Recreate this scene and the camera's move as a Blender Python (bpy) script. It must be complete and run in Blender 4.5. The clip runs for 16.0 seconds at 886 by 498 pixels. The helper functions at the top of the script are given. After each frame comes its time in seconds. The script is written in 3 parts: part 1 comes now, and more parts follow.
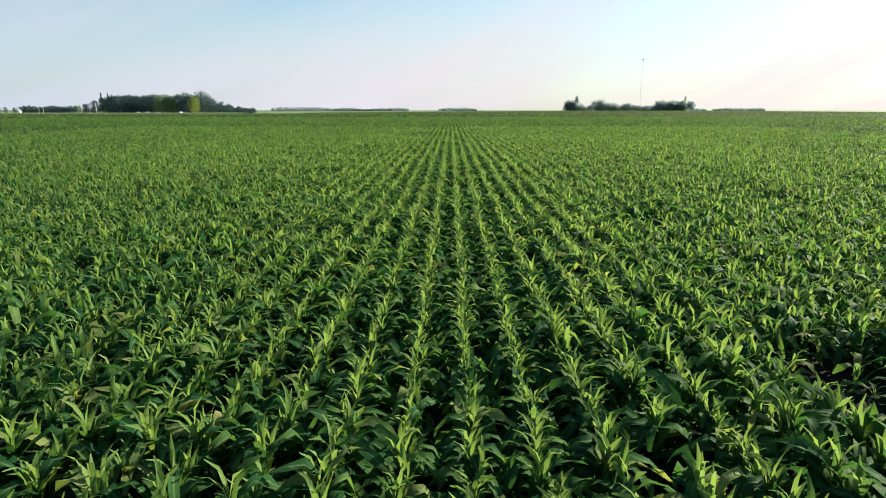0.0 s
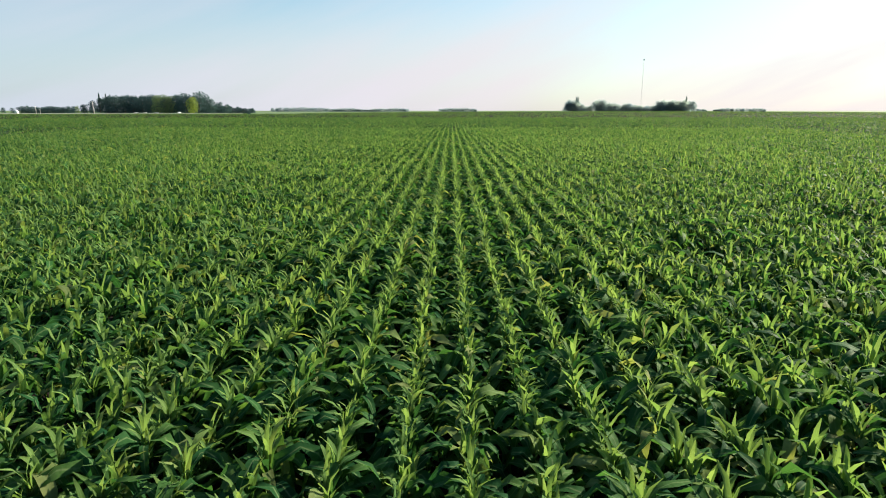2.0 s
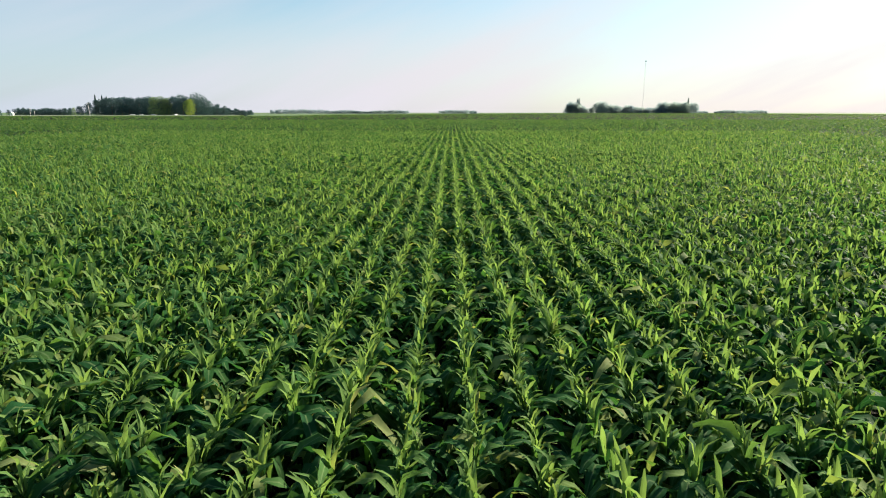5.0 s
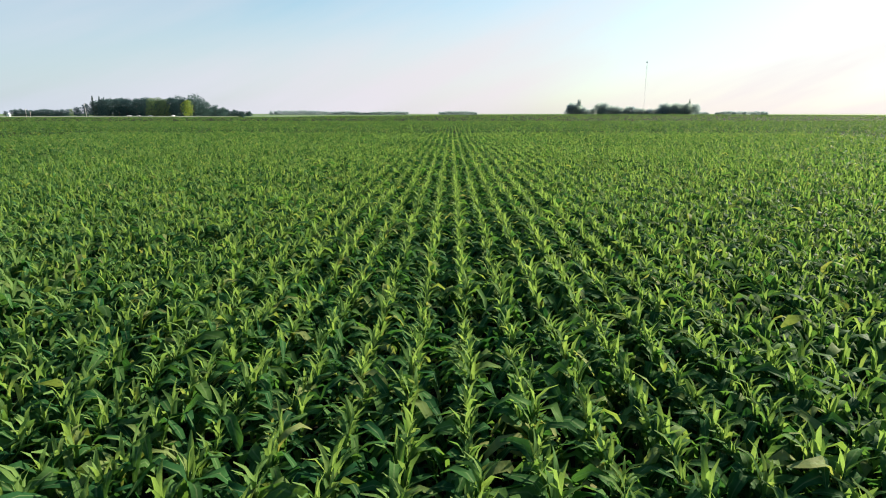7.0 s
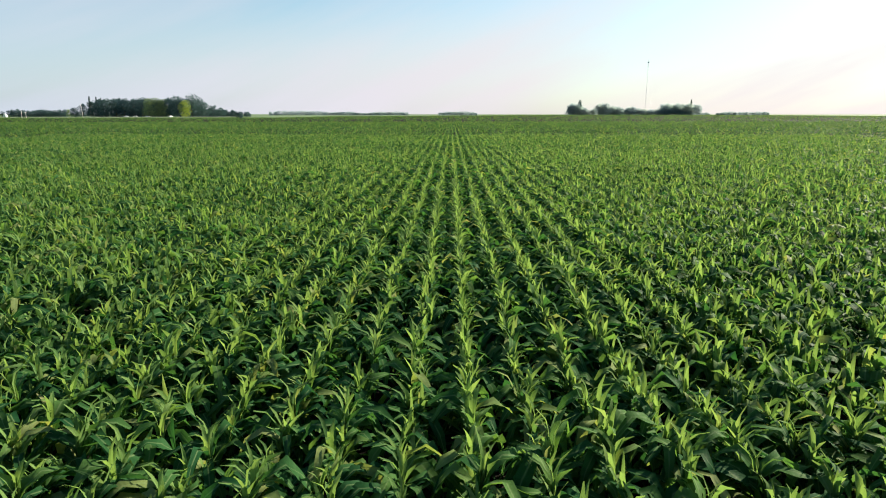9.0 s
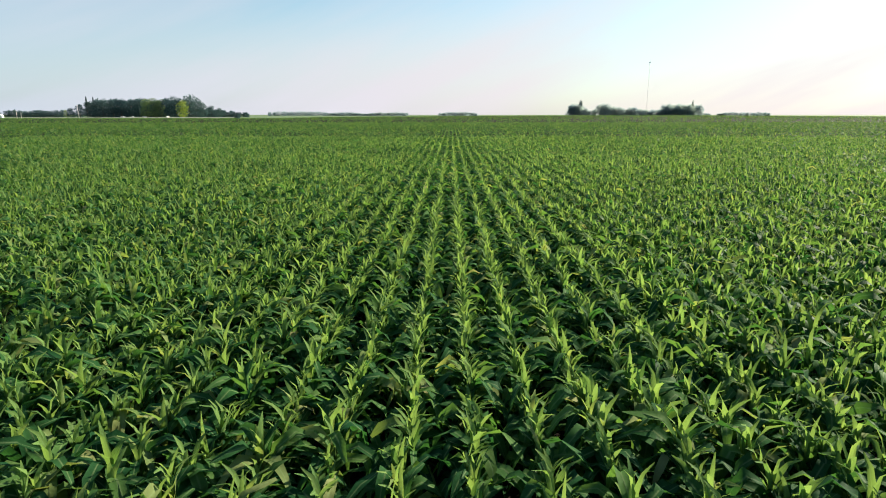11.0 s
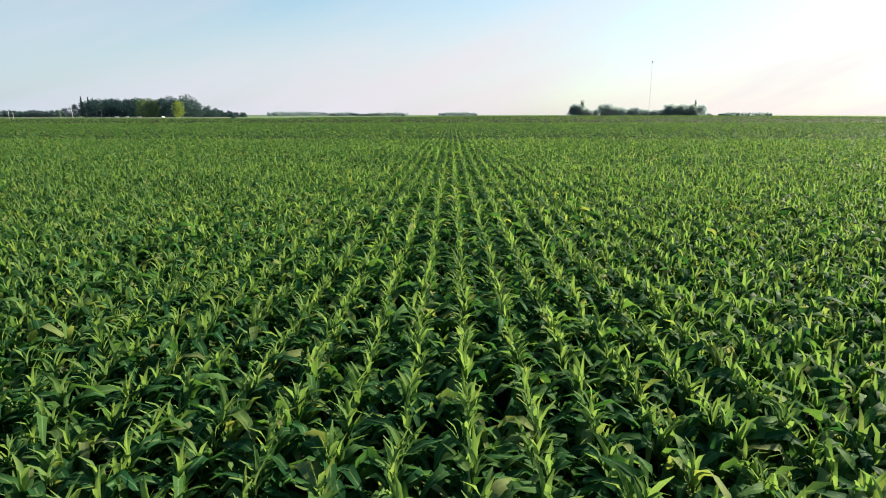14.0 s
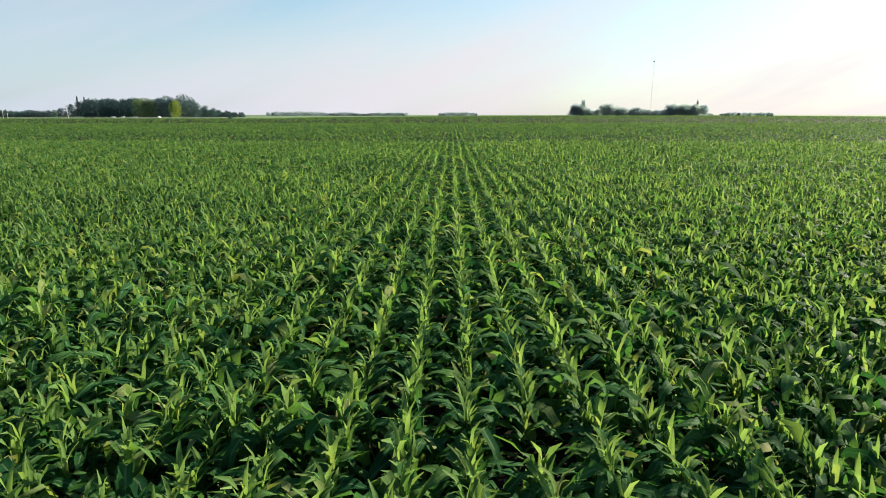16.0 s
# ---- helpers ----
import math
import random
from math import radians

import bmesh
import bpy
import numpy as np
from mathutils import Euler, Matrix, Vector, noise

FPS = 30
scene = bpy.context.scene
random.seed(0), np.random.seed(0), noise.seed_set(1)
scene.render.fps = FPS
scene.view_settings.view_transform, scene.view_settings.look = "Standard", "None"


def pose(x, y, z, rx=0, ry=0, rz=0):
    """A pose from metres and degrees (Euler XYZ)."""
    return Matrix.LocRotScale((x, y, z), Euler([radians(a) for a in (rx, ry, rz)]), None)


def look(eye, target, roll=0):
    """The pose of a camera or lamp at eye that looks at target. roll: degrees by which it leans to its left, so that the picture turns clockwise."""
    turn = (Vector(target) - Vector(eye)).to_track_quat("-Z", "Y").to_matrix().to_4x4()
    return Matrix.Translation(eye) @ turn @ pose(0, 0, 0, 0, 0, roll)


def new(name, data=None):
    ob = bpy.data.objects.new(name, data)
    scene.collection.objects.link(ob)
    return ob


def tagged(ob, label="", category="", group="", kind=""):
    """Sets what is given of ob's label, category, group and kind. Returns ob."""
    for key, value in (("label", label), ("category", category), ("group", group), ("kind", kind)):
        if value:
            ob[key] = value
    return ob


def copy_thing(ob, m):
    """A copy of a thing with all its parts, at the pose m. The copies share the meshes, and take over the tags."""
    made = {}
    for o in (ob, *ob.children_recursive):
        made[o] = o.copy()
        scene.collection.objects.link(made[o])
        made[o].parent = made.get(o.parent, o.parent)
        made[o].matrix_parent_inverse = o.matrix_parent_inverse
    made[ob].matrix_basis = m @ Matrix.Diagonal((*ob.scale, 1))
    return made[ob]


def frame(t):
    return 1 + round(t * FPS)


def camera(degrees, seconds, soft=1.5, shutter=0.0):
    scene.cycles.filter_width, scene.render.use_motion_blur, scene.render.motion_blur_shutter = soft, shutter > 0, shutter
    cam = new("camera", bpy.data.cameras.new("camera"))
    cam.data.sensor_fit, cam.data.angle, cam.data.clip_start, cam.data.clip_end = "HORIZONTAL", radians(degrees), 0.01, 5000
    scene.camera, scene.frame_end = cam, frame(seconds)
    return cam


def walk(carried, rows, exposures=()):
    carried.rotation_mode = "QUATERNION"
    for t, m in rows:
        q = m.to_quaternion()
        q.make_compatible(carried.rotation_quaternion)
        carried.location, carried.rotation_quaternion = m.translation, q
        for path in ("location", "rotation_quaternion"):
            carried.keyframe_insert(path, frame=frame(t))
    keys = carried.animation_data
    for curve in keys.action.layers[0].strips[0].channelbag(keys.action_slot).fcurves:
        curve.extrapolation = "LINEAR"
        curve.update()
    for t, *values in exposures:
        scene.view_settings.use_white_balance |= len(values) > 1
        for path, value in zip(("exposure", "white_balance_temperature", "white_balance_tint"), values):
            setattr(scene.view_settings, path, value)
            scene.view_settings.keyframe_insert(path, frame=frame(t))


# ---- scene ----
cam = camera(73.7, 16.0, soft=1.0)
PATH = [  # seconds, x, y, z, tilt, lean, turn
    (0, 0.0, -0.011, 4.5, 76.74, 0.0, 0.8),
    (1, 0.0, 2.127, 4.5, 76.76, 0.0, 0.8),
    (2, 0.0, 4.627, 4.5, 76.78, 0.0, 0.8),
    (3, 0.0, 7.370, 4.5, 76.84, 0.0, 0.8),
    (4, 0.0, 10.271, 4.5, 76.93, 0.0, 0.8),
    (5.2, 0.0, 13.880, 4.5, 76.96, 0.0, 0.8),
    (6.5, 0.0, 17.883, 4.5, 77.03, 0.0, 0.8),
    (7.5, 0.0, 21.013, 4.5, 77.08, 0.0, 0.8),
    (8.5, 0.0, 24.188, 4.5, 77.10, 0.0, 0.8),
    (9.2, 0.0, 26.443, 4.5, 77.11, 0.0, 0.8),
    (10.2, 0.0, 29.720, 4.5, 77.12, 0.0, 0.8),
    (11.3, 0.0, 33.413, 4.5, 77.16, 0.0, 0.8),
    (12, 0.0, 35.817, 4.5, 77.16, 0.0, 0.8),
    (13, 0.0, 39.321, 4.5, 77.16, 0.0, 0.8),
    (14, 0.0, 42.898, 4.5, 77.16, 0.0, 0.8),
    (15, 0.0, 46.517, 4.5, 77.16, 0.0, 0.8),
    (16, 0.0, 50.129, 4.5, 77.16, 0.0, 0.8),
]
walk(cam, [(t, pose(x, y, z, a, b, c)) for t, x, y, z, a, b, c in PATH])

# ---- world and sun ----
SUN_AZ, SUN_EL = 54.0, 25.0      # degrees right of the rows' heading, and up
world = bpy.data.worlds.new("world")
scene.world = world
world.use_nodes = True
wn = world.node_tree
sky = wn.nodes.new("ShaderNodeTexSky")
sky.sky_type = "NISHITA"
sky.sun_disc = False
sky.sun_elevation, sky.sun_rotation = radians(SUN_EL), radians(SUN_AZ)
sky.air_density, sky.dust_density, sky.ozone_density = 1.0, 1.0, 1.5
tint = wn.nodes.new("ShaderNodeMix")
tint.data_type, tint.blend_type = "RGBA", "MULTIPLY"
tint.inputs["Factor"].default_value = 1.0
tint.inputs["B"].default_value = (0.70, 1.00, 1.02, 1)
wn.links.new(sky.outputs["Color"], tint.inputs["A"])
# pale summer haze, all round the horizon, thinning upwards
up = wn.nodes.new("ShaderNodeSeparateXYZ")
wn.links.new(wn.nodes.new("ShaderNodeTexCoord").outputs["Generated"], up.inputs[0])
thin = wn.nodes.new("ShaderNodeMapRange")
thin.interpolation_type = "SMOOTHSTEP"
thin.inputs["From Min"].default_value, thin.inputs["From Max"].default_value = -0.1, 0.40
thin.inputs["To Min"].default_value, thin.inputs["To Max"].default_value = 0.97, 0.0
wn.links.new(up.outputs["Z"], thin.inputs["Value"])
haze = wn.nodes.new("ShaderNodeMix")
haze.data_type = "RGBA"
# the haze is warm towards the sun and cool away from it
ward = wn.nodes.new("ShaderNodeVectorMath")
ward.operation = "DOT_PRODUCT"
ward.inputs[1].default_value = (math.sin(radians(SUN_AZ)), math.cos(radians(SUN_AZ)), 0)
wn.links.new(wn.nodes.new("ShaderNodeTexCoord").outputs["Generated"], ward.inputs[0])
warm = wn.nodes.new("ShaderNodeMapRange")
warm.inputs["From Min"].default_value, warm.inputs["From Max"].default_value = 0.0, 0.8
wn.links.new(ward.outputs["Value"], warm.inputs["Value"])
pale = wn.nodes.new("ShaderNodeMix")
pale.data_type = "RGBA"
pale.inputs["A"].default_value, pale.inputs["B"].default_value = (4.3, 4.7, 5.4, 1), (5.9, 5.35, 5.55, 1)
wn.links.new(warm.outputs["Result"], pale.inputs["Factor"])
wn.links.new(pale.outputs["Result"], haze.inputs["B"])
# faint drawn-out wisps of high cloud
slant = wn.nodes.new("ShaderNodeMapping")
slant.inputs["Rotation"].default_value = (0.0, 0.42, 0.0)
wn.links.new(wn.nodes.new("ShaderNodeTexCoord").outputs["Generated"], slant.inputs["Vector"])
lay = wn.nodes.new("ShaderNodeMapping")
lay.inputs["Scale"].default_value = (0.9, 0.9, 6.0)
wn.links.new(slant.outputs["Vector"], lay.inputs["Vector"])
wisp = wn.nodes.new("ShaderNodeTexNoise")
wisp.inputs["Scale"].default_value, wisp.inputs["Detail"].default_value, wisp.inputs["Roughness"].default_value = 1.6, 5.0, 0.5
wn.links.new(lay.outputs["Vector"], wisp.inputs["Vector"])
veil = wn.nodes.new("ShaderNodeMapRange")
veil.inputs["From Min"].default_value, veil.inputs["From Max"].default_value = 0.35, 0.7
veil.inputs["To Min"].default_value, veil.inputs["To Max"].default_value = -0.20, 0.22
wn.links.new(wisp.outputs["Fac"], veil.inputs["Value"])
both = wn.nodes.new("ShaderNodeMath")
both.operation, both.use_clamp = "ADD", True
wn.links.new(thin.outputs["Result"], both.inputs[0]), wn.links.new(veil.outputs["Result"], both.inputs[1])
wn.links.new(both.outputs[0], haze.inputs["Factor"])
wn.links.new(tint.outputs["Result"], haze.inputs["A"])
wn.links.new(haze.outputs["Result"], wn.nodes["Background"].inputs["Color"])
wn.nodes["Background"].inputs["Strength"].default_value = 0.060

sun = new("sun", bpy.data.lights.new("sun", "SUN"))
sun.data.energy, sun.data.angle, sun.data.color = 5.0, radians(0.6), (1.0, 0.91, 0.72)
sa, se = radians(SUN_AZ), radians(SUN_EL)
sun.matrix_world = look((0, 0, 60), (-math.sin(sa) * math.cos(se), -math.cos(sa) * math.cos(se), 60 - math.sin(se)))
scene.view_settings.exposure = 1.38


# ---- materials ----
def material(name):
    m = bpy.data.materials.new(name)
    m.use_nodes = True
    nt = m.node_tree
    return m, nt, nt.nodes["Principled BSDF"], nt.nodes["Material Output"]


def node(nt, kind, **values):
    n = nt.nodes.new(kind)
    for k, v in values.items():
        n.inputs[k].default_value = v
    return n


def ramp(nt, fac, stops):
    n = nt.nodes.new("ShaderNodeValToRGB")
    while len(n.color_ramp.elements) < len(stops):
        n.color_ramp.elements.new(0.5)
    for e, (p, c) in zip(n.color_ramp.elements, stops):
        e.position, e.color = p, (*c, 1)
    nt.links.new(fac, n.inputs["Fac"])
    return n.outputs["Color"]


def mix(nt, fac, a, b, mode="MIX"):
    n = nt.nodes.new("ShaderNodeMix")
    n.data_type, n.blend_type = "RGBA", mode
    for v, s in ((fac, n.inputs["Factor"]), (a, n.inputs["A"]), (b, n.inputs["B"])):
        if hasattr(v, "is_linked"):
            nt.links.new(v, s)
        else:
            s.default_value = v if isinstance(v, float) else (*v, 1)
    return n.outputs["Result"]


def leaf_material(name, stops, glow, rough=0.42, thin=0.4, patch=0.06, grain=9.0, spec=0.5, corn=False):
    """Leaf blade: a random tone for each blade, field patches, lighter midrib, some light let through."""
    m, nt, p, out = material(name)
    island = nt.nodes.new("ShaderNodeNewGeometry").outputs["Random Per Island"]
    add = nt.nodes.new("ShaderNodeMath")
    add.operation = "ADD"
    own = nt.nodes.new("ShaderNodeMath")
    own.operation = "FRACT"
    nt.links.new(island, add.inputs[0])
    nt.links.new(nt.nodes.new("ShaderNodeObjectInfo").outputs["Random"], add.inputs[1])
    nt.links.new(add.outputs[0], own.inputs[0])
    col = ramp(nt, own.outputs[0], stops)
    place = nt.nodes.new("ShaderNodeNewGeometry").outputs["Position"]
    big = node(nt, "ShaderNodeTexNoise", Scale=patch, Detail=3.0)
    nt.links.new(place, big.inputs["Vector"])
    col = mix(nt, 1.0, col, ramp(nt, big.outputs["Fac"], [(0.3, (0.78, 0.82, 0.8)), (0.7, (1.2, 1.15, 1.0))]), "MULTIPLY")
    fine = node(nt, "ShaderNodeTexNoise", Scale=grain, Detail=2.0)
    nt.links.new(place, fine.inputs["Vector"])
    col = mix(nt, 1.0, col, ramp(nt, fine.outputs["Fac"], [(0.3, (0.8, 0.85, 0.8)), (0.7, (1.15, 1.1, 1.1))]), "MULTIPLY")
    if not corn:
        each = nt.nodes.new("ShaderNodeObjectInfo").outputs["Random"]
        col = mix(nt, 1.0, col, ramp(nt, each, [(0.0, (0.72, 0.76, 0.82)), (1.0, (1.15, 1.12, 1.0))]), "MULTIPLY")
    lit = mix(nt, 1.0, col, glow, "MULTIPLY")
    if corn:
        # uv: across the blade, and how young the blade is
        uv = nt.nodes.new("ShaderNodeSeparateXYZ")
        nt.links.new(nt.nodes.new("ShaderNodeUVMap").outputs["UV"], uv.inputs[0])
        young = ramp(nt, uv.outputs["Y"], [(0.62, (0.0,) * 3), (0.90, (0.80,) * 3)])
        # young blades are paler by nature; brightened further here to look sun-struck
        col = mix(nt, young, col, (0.125, 0.200, 0.055))
        lit = mix(nt, young, lit, (0.35, 0.52, 0.10))
        rib = ramp(nt, uv.outputs["X"], [(0.40, (0.0,) * 3), (0.5, (0.55,) * 3), (0.60, (0.0,) * 3)])
        col = mix(nt, rib, col, (0.20, 0.27, 0.12))
        # a few blades bleached to straw
        pale = ramp(nt, island, [(0.9975, (0.0,) * 3), (0.9985, (0.7,) * 3)])
        col = mix(nt, pale, col, (0.30, 0.28, 0.13))
        lit = mix(nt, pale, lit, (0.34, 0.32, 0.10))
    nt.links.new(col, p.inputs["Base Color"])
    p.inputs["Roughness"].default_value = rough
    p.inputs["Specular IOR Level"].default_value = spec
    if corn:
        p.inputs["Specular Tint"].default_value = (0.92, 1.0, 0.72, 1)      # waxy bloom
    t = nt.nodes.new("ShaderNodeBsdfTranslucent")
    if corn:
        rip = node(nt, "ShaderNodeTexNoise", Scale=26.0, Detail=2.0)
        nt.links.new(place, rip.inputs["Vector"])
        bump = node(nt, "ShaderNodeBump", Strength=0.3, Distance=0.012)
        nt.links.new(rip.outputs["Fac"], bump.inputs["Height"])
        nt.links.new(bump.outputs["Normal"], p.inputs["Normal"]), nt.links.new(bump.outputs["Normal"], t.inputs["Normal"])
        nt.links.new(ramp(nt, rip.outputs["Fac"], [(0.3, (rough - 0.1,) * 3), (0.7, (rough + 0.12,) * 3)]), p.inputs["Roughness"])
    nt.links.new(lit, t.inputs["Color"])
    s = node(nt, "ShaderNodeMixShader", Fac=thin)
    nt.links.new(p.outputs[0], s.inputs[1])
    nt.links.new(t.outputs[0], s.inputs[2])
    nt.links.new(s.outputs[0], out.inputs["Surface"])
    return m


# dark bluish to pale yellowish spread carries shade and sunlit faces in the colour
CORN_GREENS = [(0.0, (0.013, 0.056, 0.025)), (0.5, (0.033, 0.096, 0.034)), (0.85, (0.072, 0.144, 0.045)), (1.0, (0.18, 0.21, 0.09))]
corn_leaf = leaf_material("corn_leaf", CORN_GREENS, (2.45, 2.35, 1.1), 0.58, 0.34, 0.06, 9.0, 0.02, True)
# blue in this leaf colour and its glow stands in for distance haze
hazed_tree_leaf = leaf_material("hazed_tree_leaf", [(0, (0.048, 0.084, 0.094)), (1, (0.062, 0.100, 0.110))], (1.4, 1.6, 1.7), 0.75, 0.42, 0.01, 0.3, 0.06)
light_leaf = leaf_material("light_tree_leaf", [(0, (0.11, 0.165, 0.105)), (1, (0.15, 0.215, 0.13))], (1.5, 1.5, 1.0), 0.6, 0.45, 0.01, 0.3, 0.2)
# pale blue-grey foliage: aerial haze painted into the leaf colour and glow
hazed_far_leaf = leaf_material("hazed_far_tree_leaf", [(0, (0.20, 0.235, 0.25)), (1, (0.225, 0.26, 0.275))], (1.9, 2.0, 2.1), 0.8, 0.72, 0.01, 0.3, 0.06)

stalk_green, nt, p, _ = material("corn_stalk")
n_ = node(nt, "ShaderNodeTexNoise", Scale=14.0, Detail=3.0)
nt.links.new(ramp(nt, n_.outputs["Fac"], [(0.3, (0.06, 0.12, 0.03)), (0.7, (0.12, 0.18, 0.05))]), p.inputs["Base Color"])
p.inputs["Roughness"].default_value = 0.5

bark, nt, p, _ = material("bark")
n_ = node(nt, "ShaderNodeTexNoise", Scale=3.0, Detail=5.0)
nt.links.new(ramp(nt, n_.outputs["Fac"], [(0.3, (0.06, 0.045, 0.035)), (0.7, (0.16, 0.13, 0.10))]), p.inputs["Base Color"])
p.inputs["Roughness"].default_value = 0.9

soil, nt, p, _ = material("field_soil")
geo = nt.nodes.new("ShaderNodeNewGeometry").outputs["Position"]
n1 = node(nt, "ShaderNodeTexNoise", Scale=0.25, Detail=4.0)
n2 = node(nt, "ShaderNodeTexNoise", Scale=22.0, Detail=6.0, Roughness=0.65)
nt.links.new(geo, n1.inputs["Vector"]), nt.links.new(geo, n2.inputs["Vector"])
c = ramp(nt, n2.outputs["Fac"], [(0.3, (0.010, 0.0088, 0.008)), (0.7, (0.030, 0.026, 0.021))])
c = mix(nt, 1.0, c, ramp(nt, n1.outputs["Fac"], [(0.3, (0.75, 0.75, 0.75)), (0.7, (1.2, 1.15, 1.1))]), "MULTIPLY")
nt.links.new(c, p.inputs["Base Color"])
p.inputs["Roughness"].default_value = 0.95
p.inputs["Specular IOR Level"].default_value = 0.05
b = node(nt, "ShaderNodeBump", Strength=0.8, Distance=0.04)
nt.links.new(n2.outputs["Fac"], b.inputs["Height"]), nt.links.new(b.outputs["Normal"], p.inputs["Normal"])


def plain(name, low, high, scale, rough, metal=0.0, bump=0.0):
    """A rough surface of two tones with fine relief."""
    m, nt, p, _ = material(name)
    pos = nt.nodes.new("ShaderNodeNewGeometry").outputs["Position"]
    n = node(nt, "ShaderNodeTexNoise", Scale=scale, Detail=5.0)
    nt.links.new(pos, n.inputs["Vector"])
    nt.links.new(ramp(nt, n.outputs["Fac"], [(0.3, low), (0.7, high)]), p.inputs["Base Color"])
    p.inputs["Roughness"].default_value, p.inputs["Metallic"].default_value = rough, metal
    if bump:
        b = node(nt, "ShaderNodeBump", Strength=0.6, Distance=bump)
        nt.links.new(n.outputs["Fac"], b.inputs["Height"]), nt.links.new(b.outputs["Normal"], p.inputs["Normal"])
    return m


gravel = plain("gravel", (0.32, 0.30, 0.26), (0.50, 0.47, 0.42), 3.0, 0.95, 0, 0.03)
grass = plain("grass", (0.05, 0.10, 0.025), (0.10, 0.16, 0.045), 0.6, 0.9, 0, 0.1)
pale_wood = plain("weathered_wood", (0.42, 0.40, 0.37), (0.60, 0.58, 0.54), 4.0, 0.85, 0, 0.01)
porcelain = plain("porcelain", (0.5, 0.5, 0.5), (0.6, 0.6, 0.6), 6.0, 0.2)
mast_steel = plain("galvanised_steel", (0.55, 0.52, 0.51), (0.66, 0.63, 0.62), 1.0, 0.55, 0.2)
white_paint = plain("white_paint", (0.72, 0.72, 0.71), (0.84, 0.84, 0.83), 2.0, 0.45)
dark_glass = plain("dark_glass", (0.02, 0.025, 0.03), (0.03, 0.035, 0.04), 2.0, 0.08)
silver_paint = plain("silver_paint", (0.40, 0.41, 0.42), (0.50, 0.51, 0.52), 2.0, 0.35, 0.3)
rubber = plain("rubber", (0.015, 0.015, 0.015), (0.03, 0.03, 0.03), 12.0, 0.8)
bright_leaf = leaf_material("bright_tree_leaf", [(0, (0.17, 0.25, 0.07)), (1, (0.23, 0.30, 0.09))], (1.5, 1.4, 0.7), 0.6, 0.35, 0.01, 0.3, 0.2)


# ---- mesh helpers ----
def mesh_from(name, verts, loops, sizes, mat, uv=None, smooth=False):
    """A mesh straight from arrays: verts (n, 3), corner indices, corners of each face."""
    me = bpy.data.meshes.new(name)
    verts, loops, sizes = np.asarray(verts, np.float32), np.asarray(loops, np.int32), np.asarray(sizes, np.int32)
    me.vertices.add(len(verts)), me.loops.add(len(loops)), me.polygons.add(len(sizes))
    me.vertices.foreach_set("co", verts.ravel())
    me.loops.foreach_set("vertex_index", loops)
    me.polygons.foreach_set("loop_start", np.concatenate([[0], np.cumsum(sizes)[:-1]]).astype(np.int32))
    if uv is not None:
        me.uv_layers.new(name="uv").data.foreach_set("uv", np.asarray(uv, np.float32)[loops].ravel())
    me.polygons.foreach_set("use_smooth", np.full(len(sizes), smooth))
    me.materials.append(mat)
    me.update(calc_edges=True)
    return me


def part(name, data, parent, label=""):
    ob = new(name, data)
    ob.parent = parent
    return tagged(ob, label)


rng = np.random.default_rng(4)


# ---- ground ----
FIELD_END = 640.0


def land(x, y):
    """Height of the ground: flat, with a broad low swell far ahead."""
    return 2.3 * np.exp(-((x - 250) / 240) ** 2 / 2 - ((y - 850) / 300) ** 2 / 2)


def ground_sheet():
    xs = np.concatenate([-np.geomspace(4800, 1000, 8), np.linspace(-950, 950, 96), np.geomspace(1000, 4800, 8)])
    ys = np.concatenate([-np.geomspace(4800, 12, 16), np.linspace(-8, 90, 40), np.linspace(100, 1300, 50), np.geomspace(1340, 4800, 12)])
    gx, gy = np.meshgrid(xs, ys)
    gz = land(gx, gy)
    v = np.stack([gx, gy, gz], -1).reshape(-1, 3)
    nx, ny = len(xs), len(ys)
    i = (np.arange(ny - 1)[:, None] * nx + np.arange(nx - 1)).ravel()
    f = np.stack([i, i + 1, i + nx + 1, i + nx], -1)
    me = mesh_from("ground", v, f.ravel(), np.full(len(f), 4), soil, None, True)
    me.materials.append(grass)
    mid = v[f].mean(1)
    corn = (np.abs(mid[:, 0]) < 950) & ((mid[:, 1] < FIELD_END) | ((mid[:, 0] > -180) & (mid[:, 1] < 985)))
    me.polygons.foreach_set("material_index", np.where(corn, 0, 1).astype(np.int32))
    return me


tagged(new("ground", ground_sheet()), "dark tilled field soil under the corn rows", "ground", kind="structure")

# ---- corn ----
ROW, STEP, ROW_X = 0.762, 0.19, 0.24


